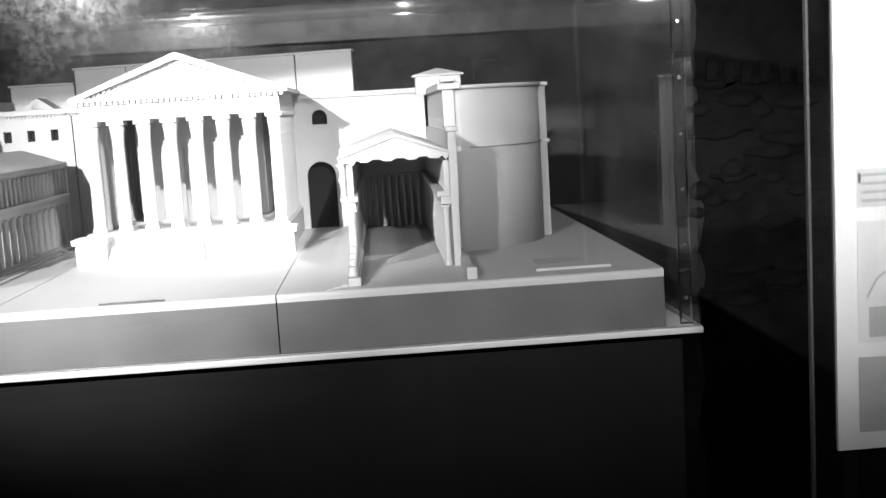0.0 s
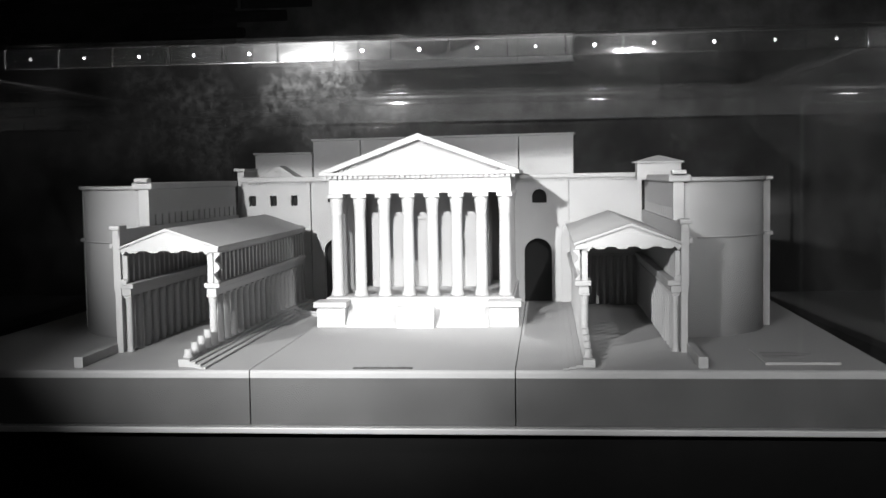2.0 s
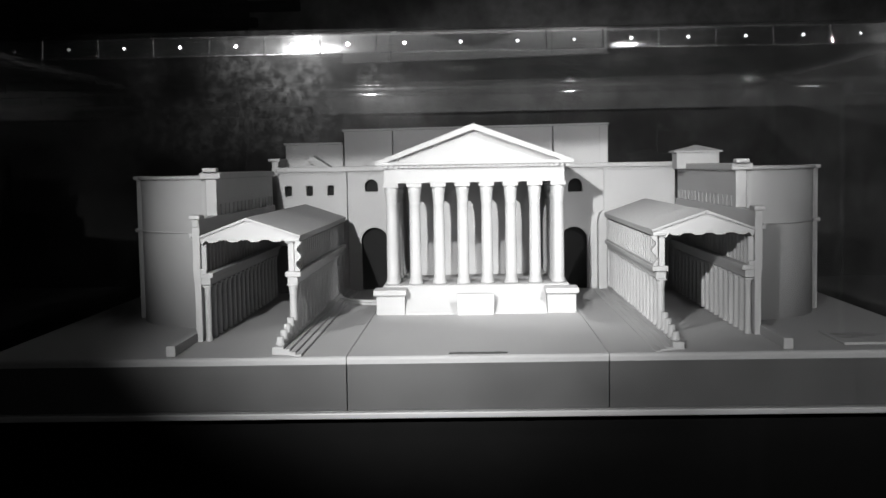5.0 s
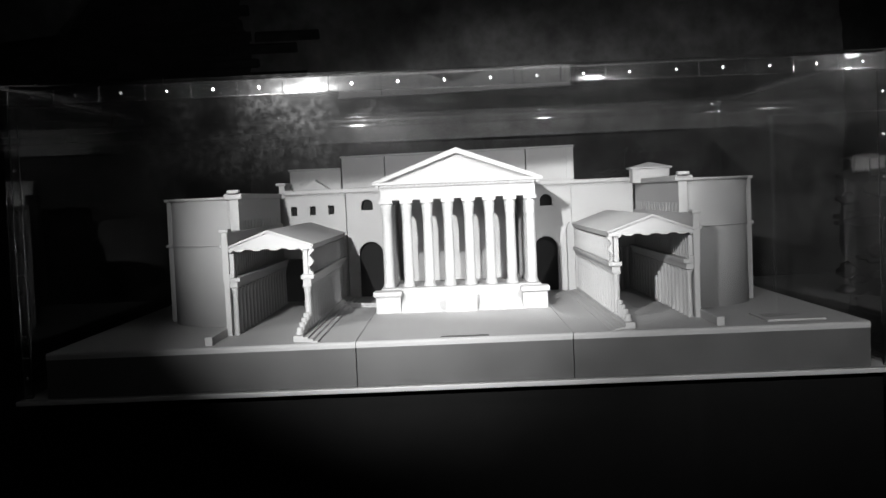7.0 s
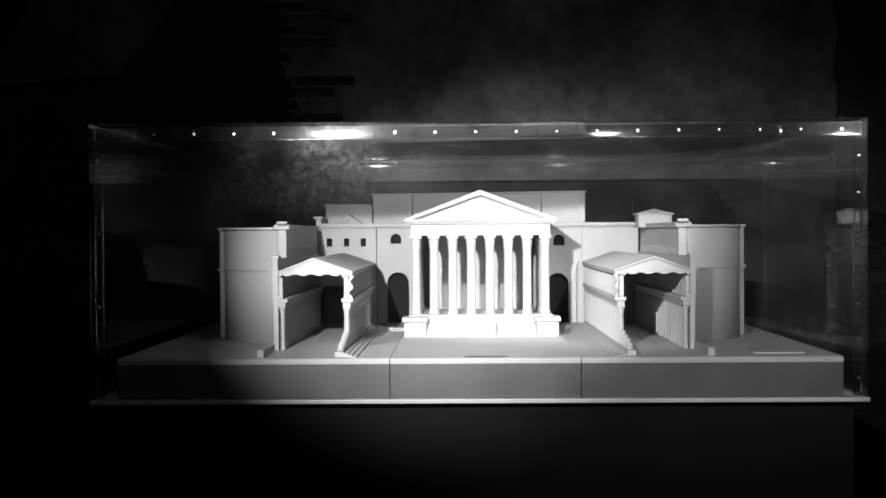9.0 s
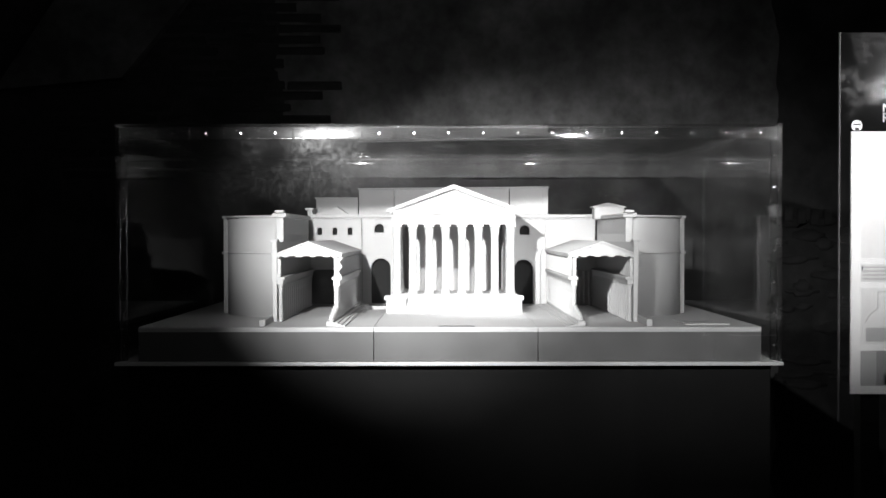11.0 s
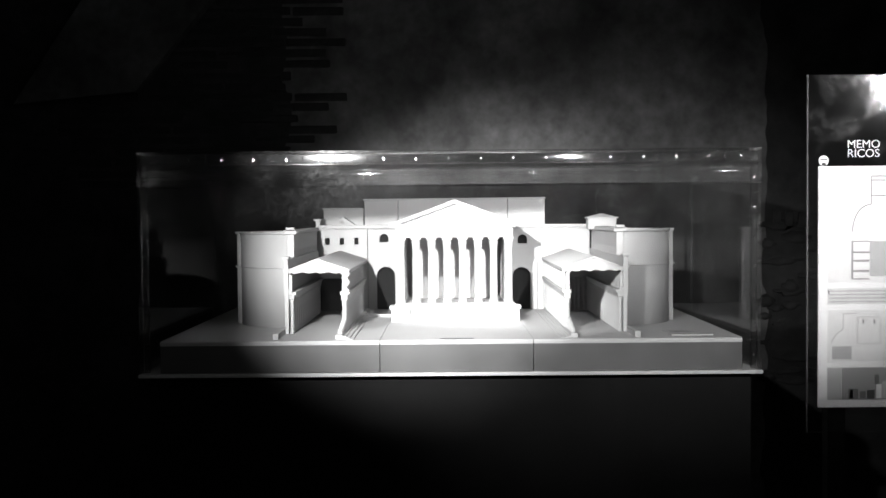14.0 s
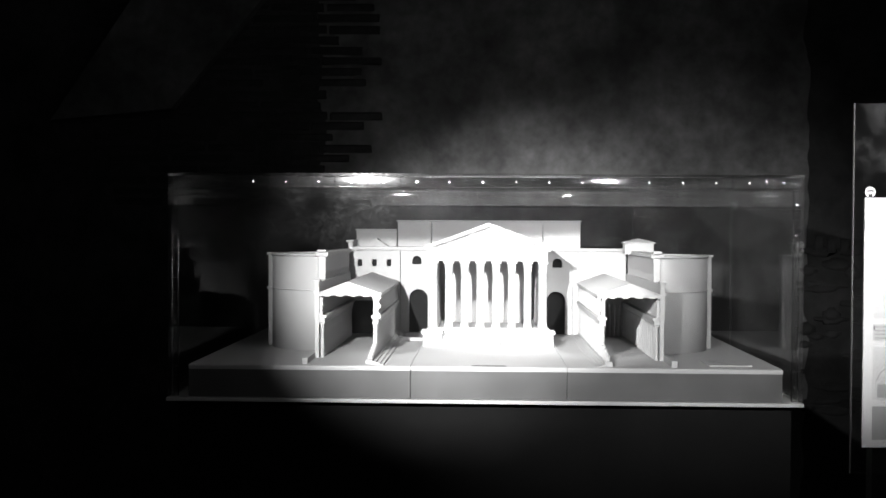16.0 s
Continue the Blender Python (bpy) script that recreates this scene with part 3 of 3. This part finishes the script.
# ---- exedrae ----
def exedra(s):
    top = thing("exedra_model", "white plaster model of a curved exedra wall", "curved wall model", group="exedrae")
    cx, cy, r = 0.525, 0.545, 0.188
    part("curved_wall", arc_wall(bmesh.new(), cx, cy, r - 0.014, r, -88, 88, Z0, 1.398, s), SCORED, top)
    part("cornice", arc_wall(bmesh.new(), cx, cy, r - 0.018, r + 0.005, -88, 88, 1.3982, 1.405, s), WHITE, top)
    # unseen flat lid, added to keep light from above out of the curve
    rim = [(s * (cx + 0.008), cy - r + 0.016), (s * (cx + 0.008), cy + r - 0.016)]
    rim += [(s * (cx + (r - 0.016) * math.cos(a)), cy + (r - 0.016) * math.sin(a)) for a in [radians(84 - 168 * k / 24) for k in range(25)]]
    light_stop = prism(bmesh.new(), rim, "z", 1.386, 1.391)
    part("light_stop", light_stop, WHITE, top)
    part("string_course", arc_wall(bmesh.new(), cx, cy, r - 0.001, r + 0.003, -80, 80, 1.290, 1.2935, s), WHITE, top)
    pil = part("buttress", boxed(min(s * 0.702, s * 0.7265), max(s * 0.702, s * 0.7265), 0.528, 0.557, Z0, 1.398, bevel=0.001), WHITE, top)
    for z in (1.286, 1.3985):
        part("cap", boxed(min(s * 0.697, s * 0.7315), max(s * 0.697, s * 0.7315), 0.523, 0.561, z, z + 0.0075, bevel=0.0015), WHITE, pil)
    return top


for s in (-1, 1):
    exedra(s)

turret = thing("turret_model", "small white model turret with a hipped roof", "turret model")
part("turret_body", boxed(0.482, 0.582, 0.81, 0.87, 1.40, 1.438), WHITE, turret)
bm = bmesh.new()
vs = [bm.verts.new((x, y, z)) for z in (1.4382, 1.442) for x, y in ((0.475, 0.803), (0.589, 0.803), (0.589, 0.877), (0.475, 0.877))] + [bm.verts.new((0.533, 0.84, 1.457))]
for f in ((3, 2, 1, 0), (0, 1, 5, 4), (1, 2, 6, 5), (2, 3, 7, 6), (3, 0, 4, 7), (4, 5, 8), (5, 6, 8), (6, 7, 8), (7, 4, 8)):
    bm.faces.new([vs[k] for k in f])
part("turret_roof", bm, ROOF, turret)

# ---- plates on the base ----
plate = thing("label_plate", "thin white label plate lying flat on the base", "label")
part("plate_sheet", boxed(0.626, 0.746, 0.055, 0.20, Z0 + 0.0002, Z0 + 0.0036, bevel=0.0006), GROUND, plate)
part("plate_edge", boxed(0.626, 0.746, 0.0525, 0.0548, Z0 + 0.0002, Z0 + 0.0044, bevel=0.0005), LEDGE, plate, "bright white front edge")
for k, (a, b) in enumerate(((0.0, 0.06), (0.0, 0.085), (0.0, 0.07), (0.0, 0.04))):
    part("writing", boxed(0.634 + a, 0.634 + b, 0.155 - 0.016 * k, 0.160 - 0.016 * k, Z0 + 0.0035, Z0 + 0.0040), INK, plate, "line of unreadable print")
name_plate = thing("name_plate", "low dark name strip with raised letters on the base", "label")
part("plate_strip", boxed(-0.048, 0.051, 0.0105, 0.0165, Z0 + 0.0002, Z0 + 0.0026, bevel=0.0005), INK_DARK, name_plate)
for k in range(9):
    x = -0.044 + 0.0105 * k
    part("letter_bar", boxed(x, x + 0.0055 + 0.003 * (k % 3 == 1), 0.0175, 0.0200, Z0 + 0.0002, Z0 + 0.0018 + 0.0010 * (k % 2), bevel=0.0004), INK_DARK, name_plate, "unreadable raised letter")

# ---- information panel ----
panel = thing("information_panel", "white printed information panel behind clear acrylic sheet", "information panel")
PX0, PX1, PY = 0.786, 1.40, -0.66
part("acrylic_sheet", boxed(PX0, PX1, PY - 0.006, PY, 0.96, 1.764, bevel=0.001), SMEARED, panel, "clear smeared acrylic sheet")
part("sheet_edge", boxed(PX0 - 0.0028, PX0 - 0.0002, PY - 0.006, PY, 0.96, 1.764), INK_DARK, panel, "pale polished edge of the acrylic sheet")
part("backing_board", boxed(0.815, 1.371, PY + 0.006, PY + 0.02, 1.02, 1.556, bevel=0.001), SMUDGED, panel, "black backing board behind the print")
for x in (0.86, 1.32):
    part("post", boxed(x - 0.02, x + 0.02, PY + 0.0205, PY + 0.06, 0.0, 1.50, bevel=0.002), BLACK, panel)
part("foot", boxed(0.80, 1.38, PY - 0.12, PY + 0.2, 0.0, 0.02, bevel=0.003), BLACK, panel)
board = part("printed_board", boxed(0.811, 1.375, PY + 0.0008, PY + 0.0055, 1.016, 1.560), PAPER, panel)


def print_on(x0, x1, z0, z1, mat, name="printed_block", label=""):
    return part(name, boxed(x0, x1, PY + 0.0003, PY + 0.00078, z0, z1), mat, board, label)


def line(x0, z0, x1, z1, w, mat, name="drawn_line"):
    """A thin printed stroke between two points of the board."""
    bm = bmesh.new()
    d = Vector((x1 - x0, 0, z1 - z0))
    n = Vector((-d.z, 0, d.x)).normalized() * w / 2
    prism(bm, [(x0 + n.x, z0 + n.z), (x1 + n.x, z1 + n.z), (x1 - n.x, z1 - n.z), (x0 - n.x, z0 - n.z)], "y", PY + 0.0003, PY + 0.00078)
    return part(name, bm, mat, board)


def path(points, w, mat):
    for (a, b), (c, d) in zip(points, points[1:]):
        line(a, b, c, d, w, mat)


# tinted fields of the board
print_on(0.8316, 1.355, 1.298, 1.385, TINT, "tinted_field", "faintly tinted printed field")
print_on(0.8316, 1.355, 1.249, 1.285, TINT_DARK, "caption", "pale grey caption of unreadable print")
print_on(0.8316, 1.355, 1.120, 1.236, TINT, "tinted_field", "faintly tinted printed field")
PY -= 0.0002
for k in range(4):
    print_on(0.836, 1.345 - 0.05 * (k == 3), 1.2535 + 0.008 * k, 1.2565 + 0.008 * k, TINT_GREY, "caption_line", "unreadable line of print")
print_on(0.833, 0.8355, 1.272, 1.281, INK, "caption_mark")
# plan of the precinct: apse, stem and ruled foot
path([(0.887 + 0.042 * (1 - math.cos(a)), 1.412 + 0.062 * math.sin(a)) for a in [math.pi / 2 * q / 9 for q in range(10)]], 0.003, INK_PALE)
path([(0.929, 1.474), (0.929, 1.537), (1.01, 1.537), (1.01, 1.474)], 0.0026, INK_PALE)
path([(1.052 - 0.042 * (1 - math.cos(a)), 1.412 + 0.062 * math.sin(a)) for a in [math.pi / 2 * q / 9 for q in range(10)]], 0.003, INK_PALE)
for z in (1.493, 1.528):
    line(0.927, z, 1.01, z, 0.0026, INK_PALE)
line(0.887, 1.306, 0.887, 1.393, 0.0045, INK_PALE)
for z, w in ((1.391, 0.003), (1.366, 0.004), (1.347, 0.005), (1.324, 0.005), (1.306, 0.003)):
    line(0.8895, z, 0.9255, z, w, INK_PALE)
print_on(0.926, 1.02, 1.312, 1.391, TINT_GREY, label="grey printed plan block")
# two sketches under it
path([(0.840, 1.163), (0.850, 1.181), (0.867, 1.193), (0.867, 1.228), (0.897, 1.228)], 0.0022, TINT_GREY)
print_on(0.842, 0.886, 1.125, 1.154, TINT_GREY, label="grey sketch")
path([(0.899, 1.160), (0.899, 1.220), (0.951, 1.220), (0.951, 1.160), (0.899, 1.160)], 0.0045, TINT_DARK)
for x in (0.90, 0.912, 0.937):
    line(x, 1.215, x, 1.205, 0.004, INK_PALE)
print_on(0.975, 1.03, 1.150, 1.222, TINT_DARK, label="pale sketch")
# photograph along the foot
print_on(0.8316, 0.8635, 1.033, 1.106, TINT_GREY, "tinted_field", "grey printed field")
print_on(0.864, 1.355, 1.033, 1.106, INK_PALE, "printed_photo", "grey photograph of a facade")
PY -= 0.0002
for x, w, z0, z1, m in ((0.879, 0.022, 1.035, 1.058, INK), (0.905, 0.013, 1.036, 1.052, INK), (0.921, 0.017, 1.035, 1.055, INK_DARK), (0.882, 0.007, 1.036, 1.055, INK_DARK),
                        (0.942, 0.012, 1.036, 1.068, TINT), (0.938, 0.01, 1.068, 1.09, INK), (0.955, 0.05, 1.036, 1.075, TINT_GREY), (1.01, 0.08, 1.035, 1.06, INK)):
    print_on(x, x + w, z0, z1, m, "photo_tone")
PY += 0.0004

# title and mark above the board
def words(text, x, z, size, mat, parent):
    curve = bpy.data.curves.new("title", "FONT")
    curve.body, curve.size, curve.extrude = text, size, 0.0003
    temp = bpy.data.objects.new("title", curve)
    scene.collection.objects.link(temp)
    bpy.context.view_layer.update()
    me = bpy.data.meshes.new_from_object(temp.evaluated_get(bpy.context.evaluated_depsgraph_get()))
    bpy.data.objects.remove(temp)
    me.materials.clear()
    me.materials.append(mat)
    ob = new("title", me)
    ob.parent = parent
    ob.matrix_local = Matrix.Translation((x, PY + 0.0052, z)) @ Matrix.Rotation(radians(90), 4, "X")
    ob["label"] = "white title lettering"
    return ob


words("MEMO", 0.876, 1.6005, 0.026, PAPER, panel)
words("RICOS", 0.876, 1.580, 0.026, PAPER, panel)
bm = bmesh.new()
bmesh.ops.create_cone(bm, cap_ends=True, segments=28, radius1=0.0115, radius2=0.0115, depth=0.0012,
                      matrix=Matrix.Translation((0.8235, PY + 0.0045, 1.5725)) @ Matrix.Rotation(radians(90), 4, "X"))
mark = part("round_mark", bm, PAPER, panel, "small white round mark")
part("mark_dot", boxed(0.8195, 0.8275, PY + 0.0035, PY + 0.0038, 1.5615, 1.568), INK_DARK, mark)
part("mark_dot", boxed(0.816, 0.831, PY + 0.0035, PY + 0.0038, 1.573, 1.5765), INK, mark)

# ---- old masonry on the wall behind the case ----
rng = random.Random(7)
north = bpy.data.objects["wall_north"]
brick_meshes = []
for k in range(10):
    w, h = rng.uniform(0.17, 0.27), rng.uniform(0.028, 0.036)
    bm = boxed(-w / 2, w / 2, -rng.uniform(0.002, 0.010), 0.004, -h / 2, h / 2, bevel=0.004)
    for v in bm.verts:
        v.co += Vector((rng.uniform(-0.004, 0.004), rng.uniform(-0.004, 0.004), rng.uniform(-0.003, 0.003)))
    brick_meshes.append((w, mesh_of("brick", bm, BRICK)))
z = 1.60
while z < 2.75:
    x = -1.75 + rng.uniform(0, 0.12)
    while x < -0.50:
        w, me = rng.choice(brick_meshes)
        if x + w < -0.44 and rng.random() > (0.16 if x + w < -0.60 else 0.30):
            ob = new("brick", me)
            ob.parent = north
            ob.location = (x + w / 2, WALL_Y - 0.002, z + rng.uniform(-0.003, 0.003))
        x += w + 0.014
    z += 0.047
def ragged(x, sway, seed):
    return [(x + sway * noise.noise(Vector((k * 0.11, seed, 0))) + 0.25 * sway * noise.noise(Vector((k * 0.37, 0, seed))), 3.3995 * k / 140) for k in range(141)]


# mortar bed of the old bricks, its near-black colour standing in for unlit wall
mortar = part("unlit_mortar_bed", prism(bmesh.new(), ragged(-0.74, 0.06, 8.4) + [(-3.9995, 3.3995), (-3.9995, 0.0005)], "y", WALL_Y - 0.004, WALL_Y - 0.0005), MORTAR)
tagged(mortar, "mortar bed of the old brickwork, painted near-black as unlit wall", "wall", kind="structure")
# rubble bed with a ragged edge, painted near-black as unlit wall, which takes over from the plaster beside the case
edge = ragged(1.37, 0.05, 3.1)
rubble = part("unlit_rubble_bed", prism(bmesh.new(), edge + [(4.4995, 3.3995), (4.4995, 0.0005)], "y", WALL_Y - 0.006, WALL_Y - 0.0005), RUBBLE)
tagged(rubble, "rubble masonry near the panel, painted near-black as unlit wall", "wall", kind="structure")
stone_meshes = []
for k in range(14):
    w, h, d = rng.uniform(0.06, 0.22), rng.uniform(0.030, 0.058), rng.uniform(0.004, 0.014)
    bm = boxed(-w / 2, w / 2, -d, 0.01, -h / 2, h / 2)
    bmesh.ops.subdivide_edges(bm, edges=bm.edges[:], cuts=2, use_grid_fill=True)
    for v in bm.verts:
        q = v.co * 16 + Vector((k * 5.3, 0, 0))
        round_off = 1 - 0.45 * (abs(v.co.x) / (w / 2)) ** 3 * (abs(v.co.z) / (h / 2)) ** 3
        v.co.x, v.co.z = v.co.x * round_off, v.co.z * round_off
        v.co += Vector((noise.noise(q) * 0.012, noise.noise(q + Vector((9, 0, 0))) * 0.007, noise.noise(q + Vector((0, 7, 0))) * 0.010))
    for f in bm.faces:
        f.smooth = True
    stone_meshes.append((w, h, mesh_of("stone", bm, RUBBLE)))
z = 0.72
while z < 1.42:
    x = 1.32 + rng.uniform(0, 0.12)
    while x < 2.35:
        w, h, me = rng.choice(stone_meshes)
        if rng.random() > 0.15:
            ob = new("stone", me)
            ob.parent = north
            ob.location = (x + w / 2, WALL_Y - 0.006 + rng.uniform(0.0, 0.008), z + rng.uniform(-0.03, 0.03))
            ob.rotation_euler = (0, rng.uniform(-0.12, 0.12), 0)
        x += w * rng.uniform(0.8, 1.25)
    z += 0.062
# a course of bricks set on end
upright = mesh_of("brick", boxed(-0.017, 0.017, -0.020, 0.004, -0.034, 0.034, bevel=0.004), RUBBLE)
for k in range(8):
    ob = new("brick", upright)
    ob.parent = north
    ob.location = (1.42 + 0.056 * k + rng.uniform(-0.006, 0.006), WALL_Y, 1.434 - 0.006 * k + rng.uniform(-0.006, 0.006))
    ob.rotation_euler = (0, rng.uniform(-0.08, 0.08), 0)
# sloping edge of an arch
bm = prism(bmesh.new(), [(-1.37, 2.0), (-0.95, 2.5), (-0.72, 2.9), (-1.25, 2.9), (-1.9, 1.95)], "y", WALL_Y - 0.07, WALL_Y - 0.0005)
tagged(part("arch_masonry", bm, PLASTER), "dark sloping masonry edge of an old arch", "arch", kind="structure")

# ---- track with its spotlights ----
track = thing("lamp_track", "black ceiling track hung above the visitors", "lamp track")
part("rail", boxed(-1.4, 2.6, TRACK_Y - 0.075, TRACK_Y - 0.04, 2.30, 2.33, bevel=0.003), BLACK, track)
for x in (-1.2, 0.6, 2.4):
    part("hanger", boxed(x - 0.006, x + 0.006, TRACK_Y - 0.064, TRACK_Y - 0.052, 2.3302, 3.3998), BLACK, track)
for eye, target, *rest in LAMPS:
    lamp = thing("track_spotlight", "small black spotlight hung high, switched on", "spotlight", group="spotlights over the exhibits")
    m = look(eye, target)
    bm = bmesh.new()
    bmesh.ops.create_cone(bm, cap_ends=True, segments=24, radius1=0.040, radius2=0.050, depth=0.12, matrix=Matrix.Translation((0, 0, 0.092)))
    bmesh.ops.transform(bm, matrix=m, verts=bm.verts)
    part("housing", bm, BLACK, lamp)
    bm = bmesh.new()
    bmesh.ops.create_cone(bm, cap_ends=True, segments=28, radius1=0.046, radius2=0.046, depth=0.002, matrix=Matrix.Translation((0, 0, 0.0285)))
    bmesh.ops.transform(bm, matrix=m, verts=bm.verts)
    part("lens", bm, LENS, lamp, "glowing round lens")
    part("stem", boxed(eye[0] - 0.006, eye[0] + 0.006, eye[1] - 0.066, eye[1] - 0.054, eye[2] + 0.02, 2.2998 if eye[1] == TRACK_Y else 3.3998), BLACK, lamp)
